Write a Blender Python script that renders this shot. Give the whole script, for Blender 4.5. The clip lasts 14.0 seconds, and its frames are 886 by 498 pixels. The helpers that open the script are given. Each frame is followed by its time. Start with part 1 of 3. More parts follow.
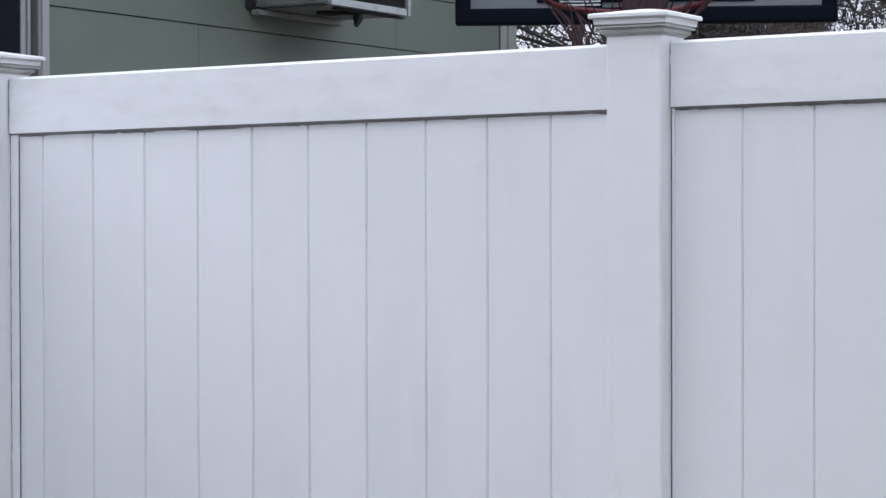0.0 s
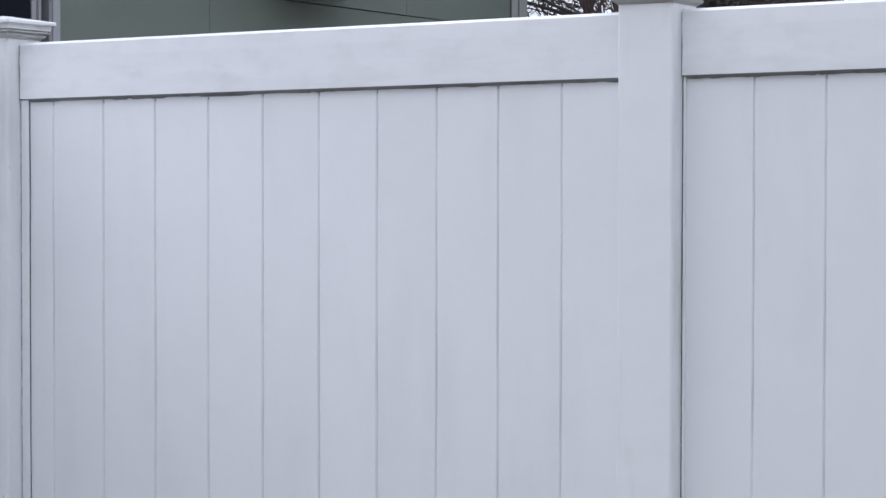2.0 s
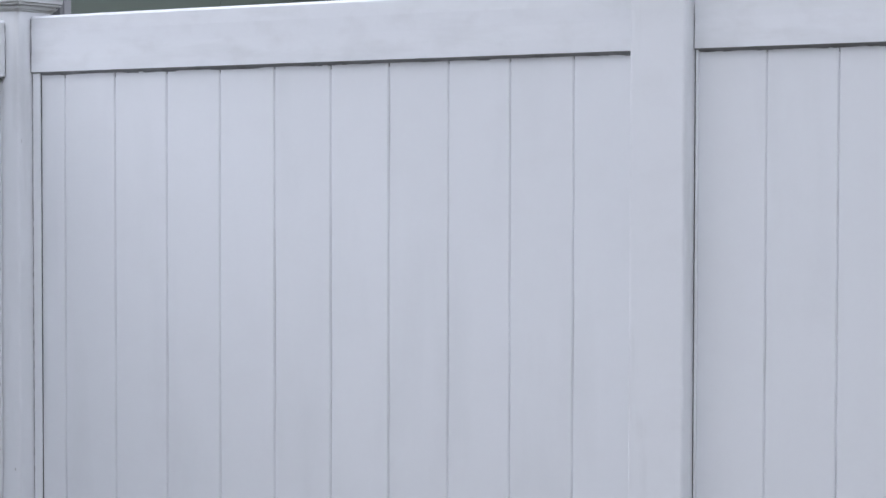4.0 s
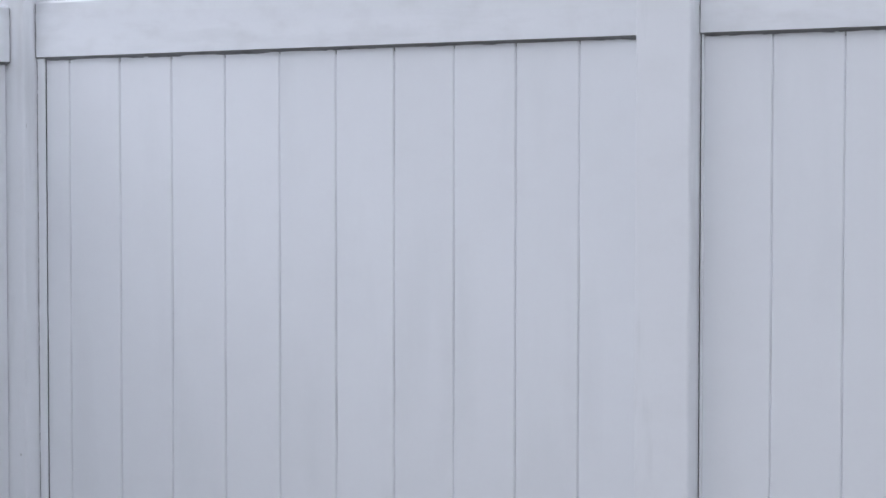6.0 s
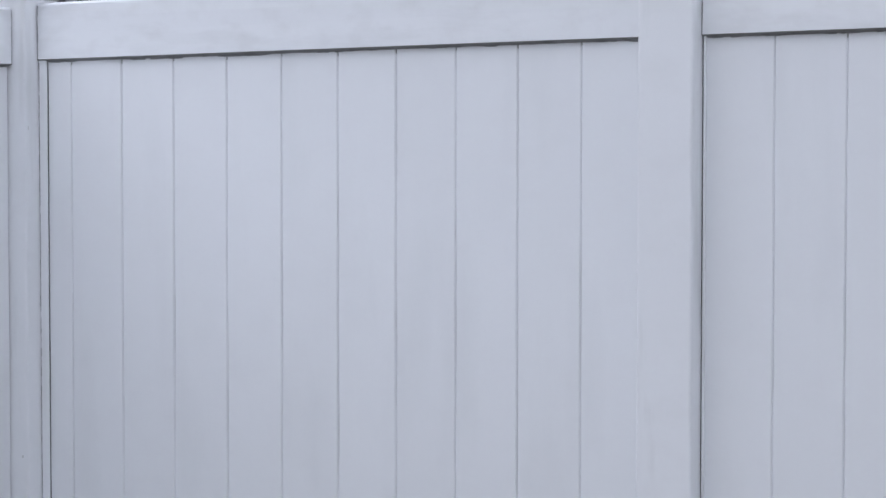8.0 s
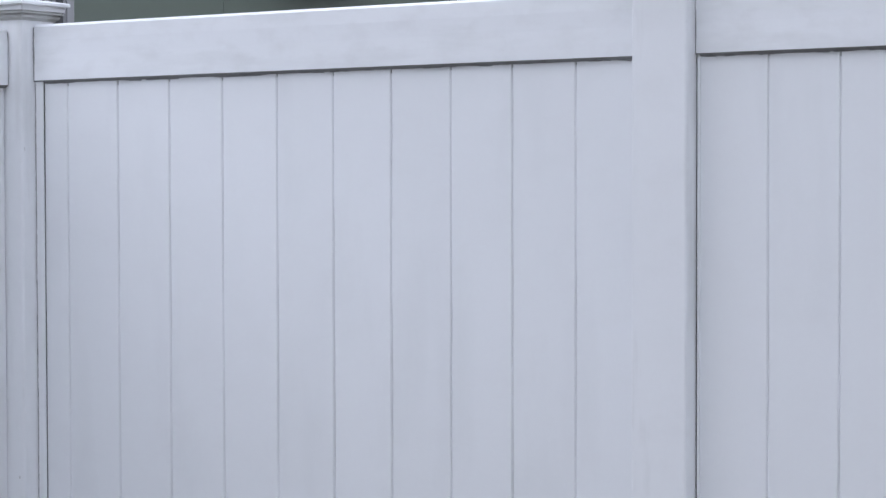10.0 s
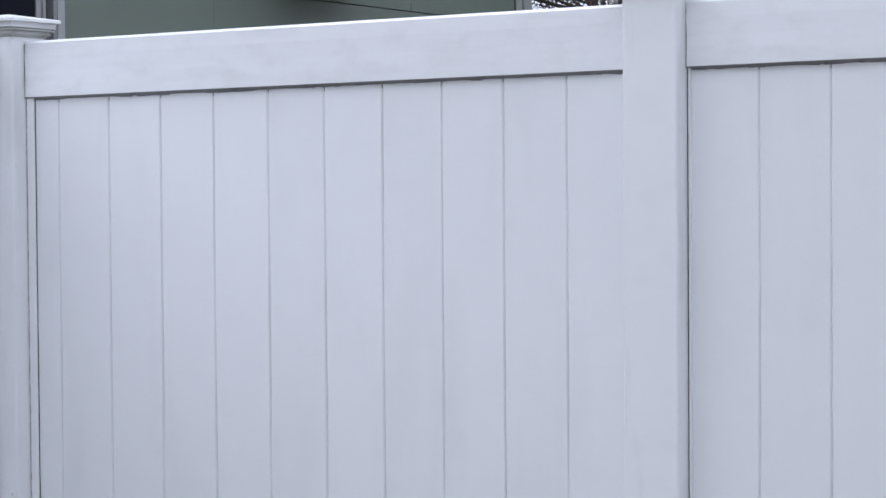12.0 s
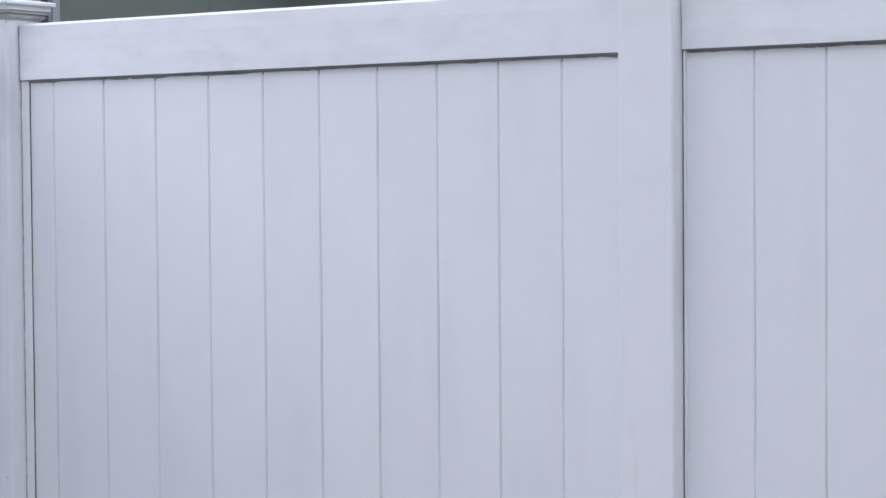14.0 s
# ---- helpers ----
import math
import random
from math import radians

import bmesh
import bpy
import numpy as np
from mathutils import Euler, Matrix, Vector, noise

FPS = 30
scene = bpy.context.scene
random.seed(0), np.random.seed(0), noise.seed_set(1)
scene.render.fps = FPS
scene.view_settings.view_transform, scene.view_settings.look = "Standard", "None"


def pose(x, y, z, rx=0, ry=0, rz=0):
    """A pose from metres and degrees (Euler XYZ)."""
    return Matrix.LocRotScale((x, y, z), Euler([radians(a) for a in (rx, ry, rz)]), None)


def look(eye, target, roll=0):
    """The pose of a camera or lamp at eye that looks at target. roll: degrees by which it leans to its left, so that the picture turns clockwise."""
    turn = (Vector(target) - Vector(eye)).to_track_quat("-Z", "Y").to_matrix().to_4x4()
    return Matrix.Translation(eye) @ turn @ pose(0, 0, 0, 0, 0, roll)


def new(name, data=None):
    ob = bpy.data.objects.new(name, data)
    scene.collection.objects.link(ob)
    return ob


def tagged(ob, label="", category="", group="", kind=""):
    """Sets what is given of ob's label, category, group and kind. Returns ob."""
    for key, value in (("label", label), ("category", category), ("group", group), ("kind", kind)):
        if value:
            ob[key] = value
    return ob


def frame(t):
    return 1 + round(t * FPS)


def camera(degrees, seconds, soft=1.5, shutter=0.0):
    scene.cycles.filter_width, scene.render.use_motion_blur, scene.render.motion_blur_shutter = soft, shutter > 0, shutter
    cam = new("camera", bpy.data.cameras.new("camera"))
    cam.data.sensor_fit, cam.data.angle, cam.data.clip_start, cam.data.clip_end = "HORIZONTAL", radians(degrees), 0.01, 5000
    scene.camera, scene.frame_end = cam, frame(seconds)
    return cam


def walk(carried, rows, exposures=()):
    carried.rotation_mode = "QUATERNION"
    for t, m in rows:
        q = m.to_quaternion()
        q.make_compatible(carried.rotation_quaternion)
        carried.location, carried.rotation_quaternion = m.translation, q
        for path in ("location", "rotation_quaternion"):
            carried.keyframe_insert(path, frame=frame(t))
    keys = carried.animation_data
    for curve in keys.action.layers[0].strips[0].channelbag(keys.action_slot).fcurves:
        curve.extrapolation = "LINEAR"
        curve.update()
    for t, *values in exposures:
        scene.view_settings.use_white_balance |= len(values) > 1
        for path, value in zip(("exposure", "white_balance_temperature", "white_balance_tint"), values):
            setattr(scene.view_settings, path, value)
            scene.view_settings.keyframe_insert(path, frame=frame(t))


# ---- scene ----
LENS = 22.43
cam = camera(LENS, 14.0, soft=1.5)


def aim(x, y, z, yaw, pitch, roll):
    """A camera pose from its place, its turn to the left of +y, its pitch up and its lean, in degrees."""
    a, b = radians(yaw), radians(pitch)
    way = Vector((-math.sin(a) * math.cos(b), math.cos(a) * math.cos(b), math.sin(b)))
    return look((x, y, z), Vector((x, y, z)) + way, roll)


# seconds, place in metres, yaw, pitch, roll
PATH = [
    (0, -0.0013, -4.2408, 1.4557, 29.172, -0.850, -0.136),
    (0.5, -0.0022, -4.2398, 1.4564, 29.212, -1.005, -0.079),
    (1, -0.0032, -4.2391, 1.4573, 29.278, -1.231, 0.008),
    (1.5, -0.0040, -4.2392, 1.4582, 29.330, -1.483, 0.070),
    (2, -0.0043, -4.2397, 1.4589, 29.414, -1.717, 0.117),
    (2.5, -0.0046, -4.2399, 1.4594, 29.516, -1.930, 0.151),
    (3, -0.0051, -4.2395, 1.4596, 29.610, -2.126, 0.130),
    (5.5, -0.0158, -4.2433, 1.4586, 29.668, -2.690, 0.098),
    (6, -0.0162, -4.2424, 1.4585, 29.720, -2.789, 0.057),
    (6.5, -0.0168, -4.2415, 1.4583, 29.741, -2.874, 0.064),
    (7, -0.0172, -4.2410, 1.4582, 29.757, -2.914, 0.041),
    (7.5, -0.0175, -4.2409, 1.4581, 29.771, -2.849, 0.063),
    (8, -0.0177, -4.2410, 1.4580, 29.762, -2.736, 0.042),
    (10.5, 0.0002, -4.2419, 1.4504, 29.759, -2.005, -0.213),
    (11, -0.0003, -4.2421, 1.4502, 29.683, -1.863, -0.320),
    (11.5, -0.0008, -4.2420, 1.4499, 29.638, -1.787, -0.406),
    (12, -0.0012, -4.2416, 1.4497, 29.594, -1.771, -0.420),
    (12.5, -0.0013, -4.2412, 1.4496, 29.552, -1.828, -0.402),
    (13, -0.0011, -4.2409, 1.4495, 29.514, -1.937, -0.405),
    (13.5, -0.0009, -4.2406, 1.4494, 29.500, -2.066, -0.439),
    (14, -0.0008, -4.2404, 1.4494, 29.486, -2.206, -0.441),
]
EXPOSURE = [(0.0, -0.77, 5880, 12), (1.0, -0.77, 5880, 12), (2.0, -0.81, 5860, 12), (3.0, -0.80, 5860, 12), (5.5, -0.86, 5840, 12),
            (8.0, -0.86, 5800, 12), (10.5, -0.79, 5780, 12), (11.5, -0.76, 5770, 12.5), (14.0, -0.76, 5760, 12.5)]
walk(cam, [(t, aim(*rest)) for t, *rest in PATH], EXPOSURE)

# ---- overcast daylight ----
SUN_ELEVATION, SUN_ROTATION = radians(52), radians(210)
world = bpy.data.worlds.new("overcast_sky")
scene.world = world
world.use_nodes = True
wn = world.node_tree
wn.nodes.clear()
sky = wn.nodes.new("ShaderNodeTexSky")
sky.sky_type = "NISHITA"
sky.sun_disc = False
sky.sun_elevation, sky.sun_rotation = SUN_ELEVATION, SUN_ROTATION
sky.air_density, sky.dust_density, sky.ozone_density = 1.2, 6.0, 1.0
tone = wn.nodes.new("ShaderNodeHueSaturation")
tone.inputs["Saturation"].default_value = 0.75
bg = wn.nodes.new("ShaderNodeBackground")
bg.inputs["Strength"].default_value = 0.15
wout = wn.nodes.new("ShaderNodeOutputWorld")
wn.links.new(sky.outputs[0], tone.inputs["Color"])
# thin cloud evens the sky out
cloud = wn.nodes.new("ShaderNodeMix")
cloud.data_type = "RGBA"
cloud.inputs["Factor"].default_value = 0.82
cloud.inputs["B"].default_value = (24.0, 24.3, 25.6, 1.0)
wn.links.new(tone.outputs[0], cloud.inputs["A"])
wn.links.new(cloud.outputs["Result"], bg.inputs["Color"])
wn.links.new(bg.outputs[0], wout.inputs["Surface"])

sun_data = bpy.data.lights.new("sun", "SUN")
sun_data.energy, sun_data.angle, sun_data.color = 0.5, radians(75), (1.0, 0.98, 0.96)
sun = new("sun", sun_data)
sun.matrix_world = look((-7.12, -8.0, 12.82), (-2.5, 0.0, 1.0))


# ---- materials ----
def material(name, base, rough=0.5, metal=0.0, spread=0.06, scale=6.0, fine=60.0, bump=0.15, depth=0.002,
             stain=None, stain_amount=0.0, stain_scale=(1.0, 1.0, 1.0), piece=0.0, smudge=0.0, smudge_scale=11.0):
    """A surface with variation at two scales, a fine relief, stains of their own shape and a shift from piece to piece."""
    m = bpy.data.materials.new(name)
    m.use_nodes = True
    nt = m.node_tree
    b = nt.nodes["Principled BSDF"]
    b.inputs["Roughness"].default_value, b.inputs["Metallic"].default_value = rough, metal
    geo = nt.nodes.new("ShaderNodeNewGeometry")
    pos = geo.outputs["Position"]

    def noise_of(size, detail, stretch=None):
        n = nt.nodes.new("ShaderNodeTexNoise")
        n.inputs["Scale"].default_value, n.inputs["Detail"].default_value = size, detail
        src = pos
        if stretch:
            mp = nt.nodes.new("ShaderNodeMapping")
            mp.inputs["Scale"].default_value = stretch
            nt.links.new(pos, mp.inputs["Vector"])
            src = mp.outputs[0]
        nt.links.new(src, n.inputs["Vector"])
        return n.outputs["Fac"]

    def math_node(op, a, c):
        n = nt.nodes.new("ShaderNodeMath")
        n.operation = op
        for slot, v in zip(n.inputs, (a, c)):
            if isinstance(v, (int, float)):
                slot.default_value = v
            else:
                nt.links.new(v, slot)
        return n.outputs[0]

    coarse, grain = noise_of(scale, 4.0), noise_of(fine, 3.0)
    vary = math_node("ADD", math_node("MULTIPLY", math_node("SUBTRACT", coarse, 0.5), spread * 2.0),
                     math_node("MULTIPLY", math_node("SUBTRACT", grain, 0.5), spread))
    if piece:
        info = nt.nodes.new("ShaderNodeObjectInfo")
        vary = math_node("ADD", vary, math_node("MULTIPLY", math_node("SUBTRACT", info.outputs["Random"], 0.5), piece))
    gain = math_node("ADD", vary, 1.0)
    mixc = nt.nodes.new("ShaderNodeVectorMath")
    mixc.operation = "SCALE"
    mixc.inputs[0].default_value = base
    nt.links.new(gain, mixc.inputs["Scale"])
    colour = mixc.outputs[0]
    if stain:
        ramp = nt.nodes.new("ShaderNodeMapRange")
        ramp.inputs["From Min"].default_value, ramp.inputs["From Max"].default_value = 0.52, 0.78
        ramp.inputs["To Max"].default_value = stain_amount
        nt.links.new(noise_of(3.0, 6.0, stain_scale), ramp.inputs["Value"])
        mx = nt.nodes.new("ShaderNodeMix")
        mx.data_type = "RGBA"
        nt.links.new(ramp.outputs[0], mx.inputs["Factor"])
        nt.links.new(colour, mx.inputs["A"])
        mx.inputs["B"].default_value = (*stain, 1.0)
        colour = mx.outputs["Result"]
    if smudge:
        # small blotches of old grime, of several sizes
        soil = nt.nodes.new("ShaderNodeMapRange")
        soil.inputs["From Min"].default_value, soil.inputs["From Max"].default_value = 0.50, 0.74
        soil.inputs["To Max"].default_value = smudge
        nt.links.new(noise_of(smudge_scale, 9.0, (1.0, 1.0, 1.5)), soil.inputs["Value"])
        mz = nt.nodes.new("ShaderNodeMix")
        mz.data_type = "RGBA"
        nt.links.new(soil.outputs[0], mz.inputs["Factor"])
        nt.links.new(colour, mz.inputs["A"])
        mz.inputs["B"].default_value = (0.46, 0.44, 0.41, 1.0)
        colour = mz.outputs["Result"]
    nt.links.new(colour, b.inputs["Base Color"])
    if bump:
        bp = nt.nodes.new("ShaderNodeBump")
        bp.inputs["Strength"].default_value, bp.inputs["Distance"].default_value = bump, depth
        nt.links.new(math_node("ADD", grain, math_node("MULTIPLY", coarse, 2.0)), bp.inputs["Height"])
        nt.links.new(bp.outputs[0], b.inputs["Normal"])
    return m


VINYL = material("white_vinyl", (0.818, 0.828, 0.843), rough=0.42, spread=0.02, scale=2.2, fine=90.0, bump=0.06, depth=0.0015,
                 stain=(0.50, 0.52, 0.52), stain_amount=0.16, stain_scale=(2.2, 2.2, 0.5), piece=0.025, smudge=0.03, smudge_scale=9.0)
VINYL_RAIL = material("lighter_white_vinyl", (0.84, 0.85, 0.865), rough=0.38, spread=0.025, scale=2.5, fine=90.0, bump=0.05, depth=0.0015,
                      stain=(0.56, 0.57, 0.56), stain_amount=0.34, stain_scale=(1.2, 2.0, 6.0), smudge=0.13, smudge_scale=13.0)
VINYL_POST = material("white_vinyl_post", (0.83, 0.838, 0.85), rough=0.40, spread=0.02, scale=3.0, fine=90.0, bump=0.05, depth=0.0015,
                      stain=(0.40, 0.40, 0.38), stain_amount=0.38, stain_scale=(5.0, 5.0, 0.8), smudge=0.05)
CAP_DIRT = material("grimy_white_vinyl", (0.50, 0.505, 0.49), rough=0.5, spread=0.05, scale=9.0, fine=90.0, bump=0.08, depth=0.0015,
                    stain=(0.26, 0.25, 0.22), stain_amount=0.75, stain_scale=(4.0, 4.0, 9.0))
# dark base carries the underside shade of the rail lip as well as grime
LIP_SHADE_DIRT = material("shaded_grimy_vinyl_edge", (0.27, 0.273, 0.28), rough=0.8, spread=0.18, scale=12.0, fine=140.0, bump=0.2,
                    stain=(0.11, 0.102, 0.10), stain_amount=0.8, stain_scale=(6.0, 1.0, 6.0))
# dark colour that stands in for the shade inside the channel gap
GAP_SHADE = material("shaded_gap", (0.15, 0.152, 0.155), rough=0.9, spread=0.35, scale=14.0, fine=120.0, bump=0.1)
SEAM_DIRT = material("grey_seam_dirt", (0.32, 0.318, 0.315), rough=0.8, spread=0.2, scale=20.0, fine=150.0, bump=0.0)
STREAK = material("faint_grey_streak", (0.60, 0.595, 0.585), rough=0.6, spread=0.12, scale=20.0, fine=150.0, bump=0.0)
HOLLOW = material("dark_hollow", (0.06, 0.058, 0.058), rough=0.9, spread=0.3, bump=0.0)
SIDING = material("grey_green_siding", (0.143, 0.172, 0.139), rough=0.6, spread=0.05, scale=4.0, fine=120.0, bump=0.12, depth=0.001,
                  stain=(0.09, 0.10, 0.09), stain_amount=0.3, stain_scale=(0.6, 0.6, 1.5), piece=0.05)
# near-black so the open laps read as shadow lines
LAP_SHADOW = material("lap_shadow_backing", (0.02, 0.021, 0.02), rough=0.9, bump=0.0)
LEDGE = material("pale_grey_ledge", (0.24, 0.25, 0.235), rough=0.5, spread=0.05, bump=0.05)
TRIM = material("grey_green_trim", (0.31, 0.325, 0.30), rough=0.5, spread=0.05, bump=0.05)
SASH = material("white_window_frame", (0.33, 0.33, 0.34), rough=0.4, spread=0.04, bump=0.03)
SASH_GREY = material("grey_window_track", (0.20, 0.20, 0.205), rough=0.45, spread=0.05, bump=0.03)
ROOFING = material("dark_roof_shingle", (0.05, 0.05, 0.052), rough=0.9, spread=0.3, scale=8.0, fine=80.0, bump=0.4, piece=0.2)
METAL = material("painted_grey_metal", (0.22, 0.235, 0.225), rough=0.4, spread=0.10, scale=9.0, bump=0.06, stain=(0.13, 0.13, 0.115), stain_amount=0.7,
                 stain_scale=(5.0, 5.0, 9.0), smudge=0.15, smudge_scale=26.0)
METAL_PALE = material("worn_pale_metal", (0.36, 0.385, 0.40), rough=0.38, spread=0.08, scale=12.0, bump=0.05, stain=(0.20, 0.20, 0.19), stain_amount=0.7,
                      stain_scale=(9.0, 9.0, 9.0))
METAL_DARK = material("dark_coil_metal", (0.05, 0.05, 0.055), rough=0.5, metal=0.6, spread=0.3, scale=30.0, bump=0.2)
RUBBER = material("black_rubber", (0.018, 0.018, 0.019), rough=0.7, spread=0.2, bump=0.1)
BLACK_FRAME = material("black_board_frame", (0.006, 0.008, 0.014), rough=0.55, spread=0.15, bump=0.03)
BOARD_FACE = material("grey_board_face", (0.18, 0.197, 0.213), rough=0.35, spread=0.04, bump=0.01)
BOARD_WHITE = material("white_board_paint", (0.62, 0.64, 0.66), rough=0.35, spread=0.04, bump=0.02)
RED_STEEL = material("red_painted_steel", (0.095, 0.012, 0.015), rough=0.5, spread=0.15, scale=20.0, bump=0.05)
MAROON = material("maroon_bracket", (0.030, 0.010, 0.012), rough=0.5, spread=0.2, scale=20.0, bump=0.05)
NET = material("dark_red_cord", (0.052, 0.024, 0.026), rough=0.9, spread=0.25, scale=40.0, bump=0.3)
BARK = material("dark_brown_bark", (0.045, 0.036, 0.032), rough=0.9, spread=0.3, scale=14.0, fine=90.0, bump=0.6, depth=0.01)
TWIG = material("grey_brown_twig", (0.05, 0.045, 0.044), rough=0.9, spread=0.3, scale=14.0, bump=0.0)
DRY_LEAF = material("dry_brown_leaf", (0.072, 0.060, 0.053), rough=0.85, spread=0.3, scale=9.0, fine=50.0, bump=0.0)
GROUND = material("brown_winter_ground", (0.15, 0.133, 0.108), rough=0.95, spread=0.35, scale=1.5, fine=30.0, bump=0.4, depth=0.02,
                  stain=(0.09, 0.085, 0.06), stain_amount=0.7)

BLACK_FRAME.node_tree.nodes["Principled BSDF"].inputs["Specular IOR Level"].default_value = 0.03

GLASS = bpy.data.materials.new("dark_window_glass")
GLASS.use_nodes = True
g = GLASS.node_tree.nodes["Principled BSDF"]
g.inputs["Base Color"].default_value = (0.001, 0.003, 0.009, 1.0)
g.inputs["Roughness"].default_value = 0.06
g.inputs["Specular IOR Level"].default_value = 0.03


# ---- mesh helpers ----
def link(name, bm, mat, parent=None, label=""):
    me = bpy.data.meshes.new(name)
    bmesh.ops.recalc_face_normals(bm, faces=bm.faces)
    bm.to_mesh(me)
    bm.free()
    me.materials.append(mat)
    ob = new(name, me)
    ob.parent = parent
    if label:
        tagged(ob, label)
    return ob


def part(name, bm, mat, parent, label=""):
    return link(name, bm, mat, parent, label)


def part_of(name, mesh, parent, place):
    """A piece that shares its mesh with others alike."""
    ob = new(name, mesh)
    ob.parent = parent
    ob.matrix_basis = place
    return ob


def thing(name, place, label, category, group="", kind=""):
    ob = new(name)
    ob.matrix_basis = place
    return tagged(ob, label, category, group, kind)


def add_box(bm, x0, x1, y0, y1, z0, z1, bevel=0.0, seg=2):
    made = bmesh.ops.create_cube(bm, size=1.0)["verts"]
    for v in made:
        v.co = Vector(((x0 + x1) / 2 + v.co.x * (x1 - x0), (y0 + y1) / 2 + v.co.y * (y1 - y0), (z0 + z1) / 2 + v.co.z * (z1 - z0)))
    if bevel:
        edges = list({e for v in made for e in v.link_edges})
        bmesh.ops.bevel(bm, geom=edges, offset=bevel, segments=seg, affect="EDGES", profile=0.6)
    return bm


def box(x0, x1, y0, y1, z0, z1, bevel=0.0, seg=2):
    return add_box(bmesh.new(), x0, x1, y0, y1, z0, z1, bevel, seg)


def prism(profile, x0, x1, rise=0.0):
    """A closed (y, z) profile drawn along x, climbing by rise per metre."""
    bm = bmesh.new()
    ends = [[bm.verts.new((x, y, z + rise * x)) for y, z in profile] for x in (x0, x1)]
    n = len(profile)
    for i in range(n):
        bm.faces.new((ends[0][i], ends[0][(i + 1) % n], ends[1][(i + 1) % n], ends[1][i]))
    bm.faces.new(ends[0])
    bm.faces.new(ends[1])
    return bm


def add_tube(bm, points, radii, sides=6):
    """A tapered tube through points."""
    rings = []
    for i, p in enumerate(points):
        p = Vector(p)
        way = (Vector(points[min(i + 1, len(points) - 1)]) - Vector(points[max(i - 1, 0)])).normalized()
        a = way.orthogonal().normalized()
        b = way.cross(a)
        r = radii[i] if isinstance(radii, (list, tuple)) else radii
        rings.append([bm.verts.new(p + (a * math.cos(k * math.tau / sides) + b * math.sin(k * math.tau / sides)) * r) for k in range(sides)])
    for lo, hi in zip(rings, rings[1:]):
        for k in range(sides):
            bm.faces.new((lo[k], lo[(k + 1) % sides], hi[(k + 1) % sides], hi[k]))
    bm.faces.new(rings[0])
    bm.faces.new(rings[-1])
    return bm


# ---- ground ----
bm = bmesh.new()
bmesh.ops.create_grid(bm, x_segments=60, y_segments=60, size=1500.0)
ground = link("ground", bm, GROUND)
tagged(ground, "bare brown winter ground under the fence", "ground", kind="structure")

# ---- unseen plain walls added round the camera to block low sky light ----
BLOCKER = material("dull_blocker_wall", (0.11, 0.11, 0.105), rough=0.8, spread=0.12, scale=1.5, fine=40.0, bump=0.2,
                stain=(0.09, 0.09, 0.085), stain_amount=0.5)


def blocker_wall(name, x0, x1, y0, y1, height):
    return tagged(link(name, box(x0, x1, y0, y1, 0.0, height, 0.02), BLOCKER), "plain dull grey wall, unseen, added to block low sky light", "wall", kind="structure")


blocker_wall("wall_south", -12.0, 9.0, -11.3, -11.0, 6.6)
blocker_wall("wall_west", -12.3, -12.0, -11.3, 2.0, 5.8)
blocker_wall("wall_east", 9.0, 9.3, -11.3, 12.0, 7.0)

# ---- vinyl fence ----
SLOPE = 0.011636                    # the rails climb slightly towards +x
POST_W, BOARD_W, RAIL_H = 0.1240, 0.1524, 0.1362
RAIL_Z = 1.700                      # the lower front edge of the rail at x = 0
BOARD_Y = 0.0115                    # boards lie this far behind the rail's face
POST_FRONT = -0.0436
POST_X = (-3.7050, -1.9584, -0.2133)
LIP = 0.0075                        # the rail's sloped lips


def rail_profile(z0, z1):
    h = z1 - z0
    return [(0.0, z0), (-0.0005, z0 + h * 0.22), (-0.0001, z0 + h * 0.45), (-0.0008, z0 + h * 0.72), (0.0, z1 - 0.0062),
            (0.0010, z1 - 0.0048), (0.0058, z1), (0.038 - LIP, z1), (0.038, z1 - LIP), (0.038, z0 - 0.004), (0.009, z0 - 0.004)]


def board_mesh(width, height, seed):
    """One tongue-and-groove board with sloped, slightly wavering long edges, standing on its foot, its face in y = 0."""
    rnd = random.Random(seed)
    c, dp, th = 0.0034, 0.0044, 0.020
    bm = bmesh.new()
    levels = []
    for k in range(10):
        a, b = rnd.uniform(-0.0007, 0.0003), rnd.uniform(-0.0003, 0.0007)
        prof = [(0.0003 + a, dp), (c + a, 0.0), (width - c + b, 0.0), (width - 0.0003 + b, dp), (width - 0.0003 + b, th), (0.0003 + a, th)]
        levels.append([bm.verts.new((x, y, height * k / 9)) for x, y in prof])
    for lo, hi in zip(levels, levels[1:]):
        for i in range(6):
            bm.faces.new((lo[i], lo[(i + 1) % 6], hi[(i + 1) % 6], hi[i]))
    bm.faces.new(levels[0])
    bm.faces.new(levels[-1])
    bmesh.ops.recalc_face_normals(bm, faces=bm.faces)
    me = bpy.data.meshes.new("board")
    bm.to_mesh(me)
    bm.free()
    me.materials.append(VINYL)
    return me


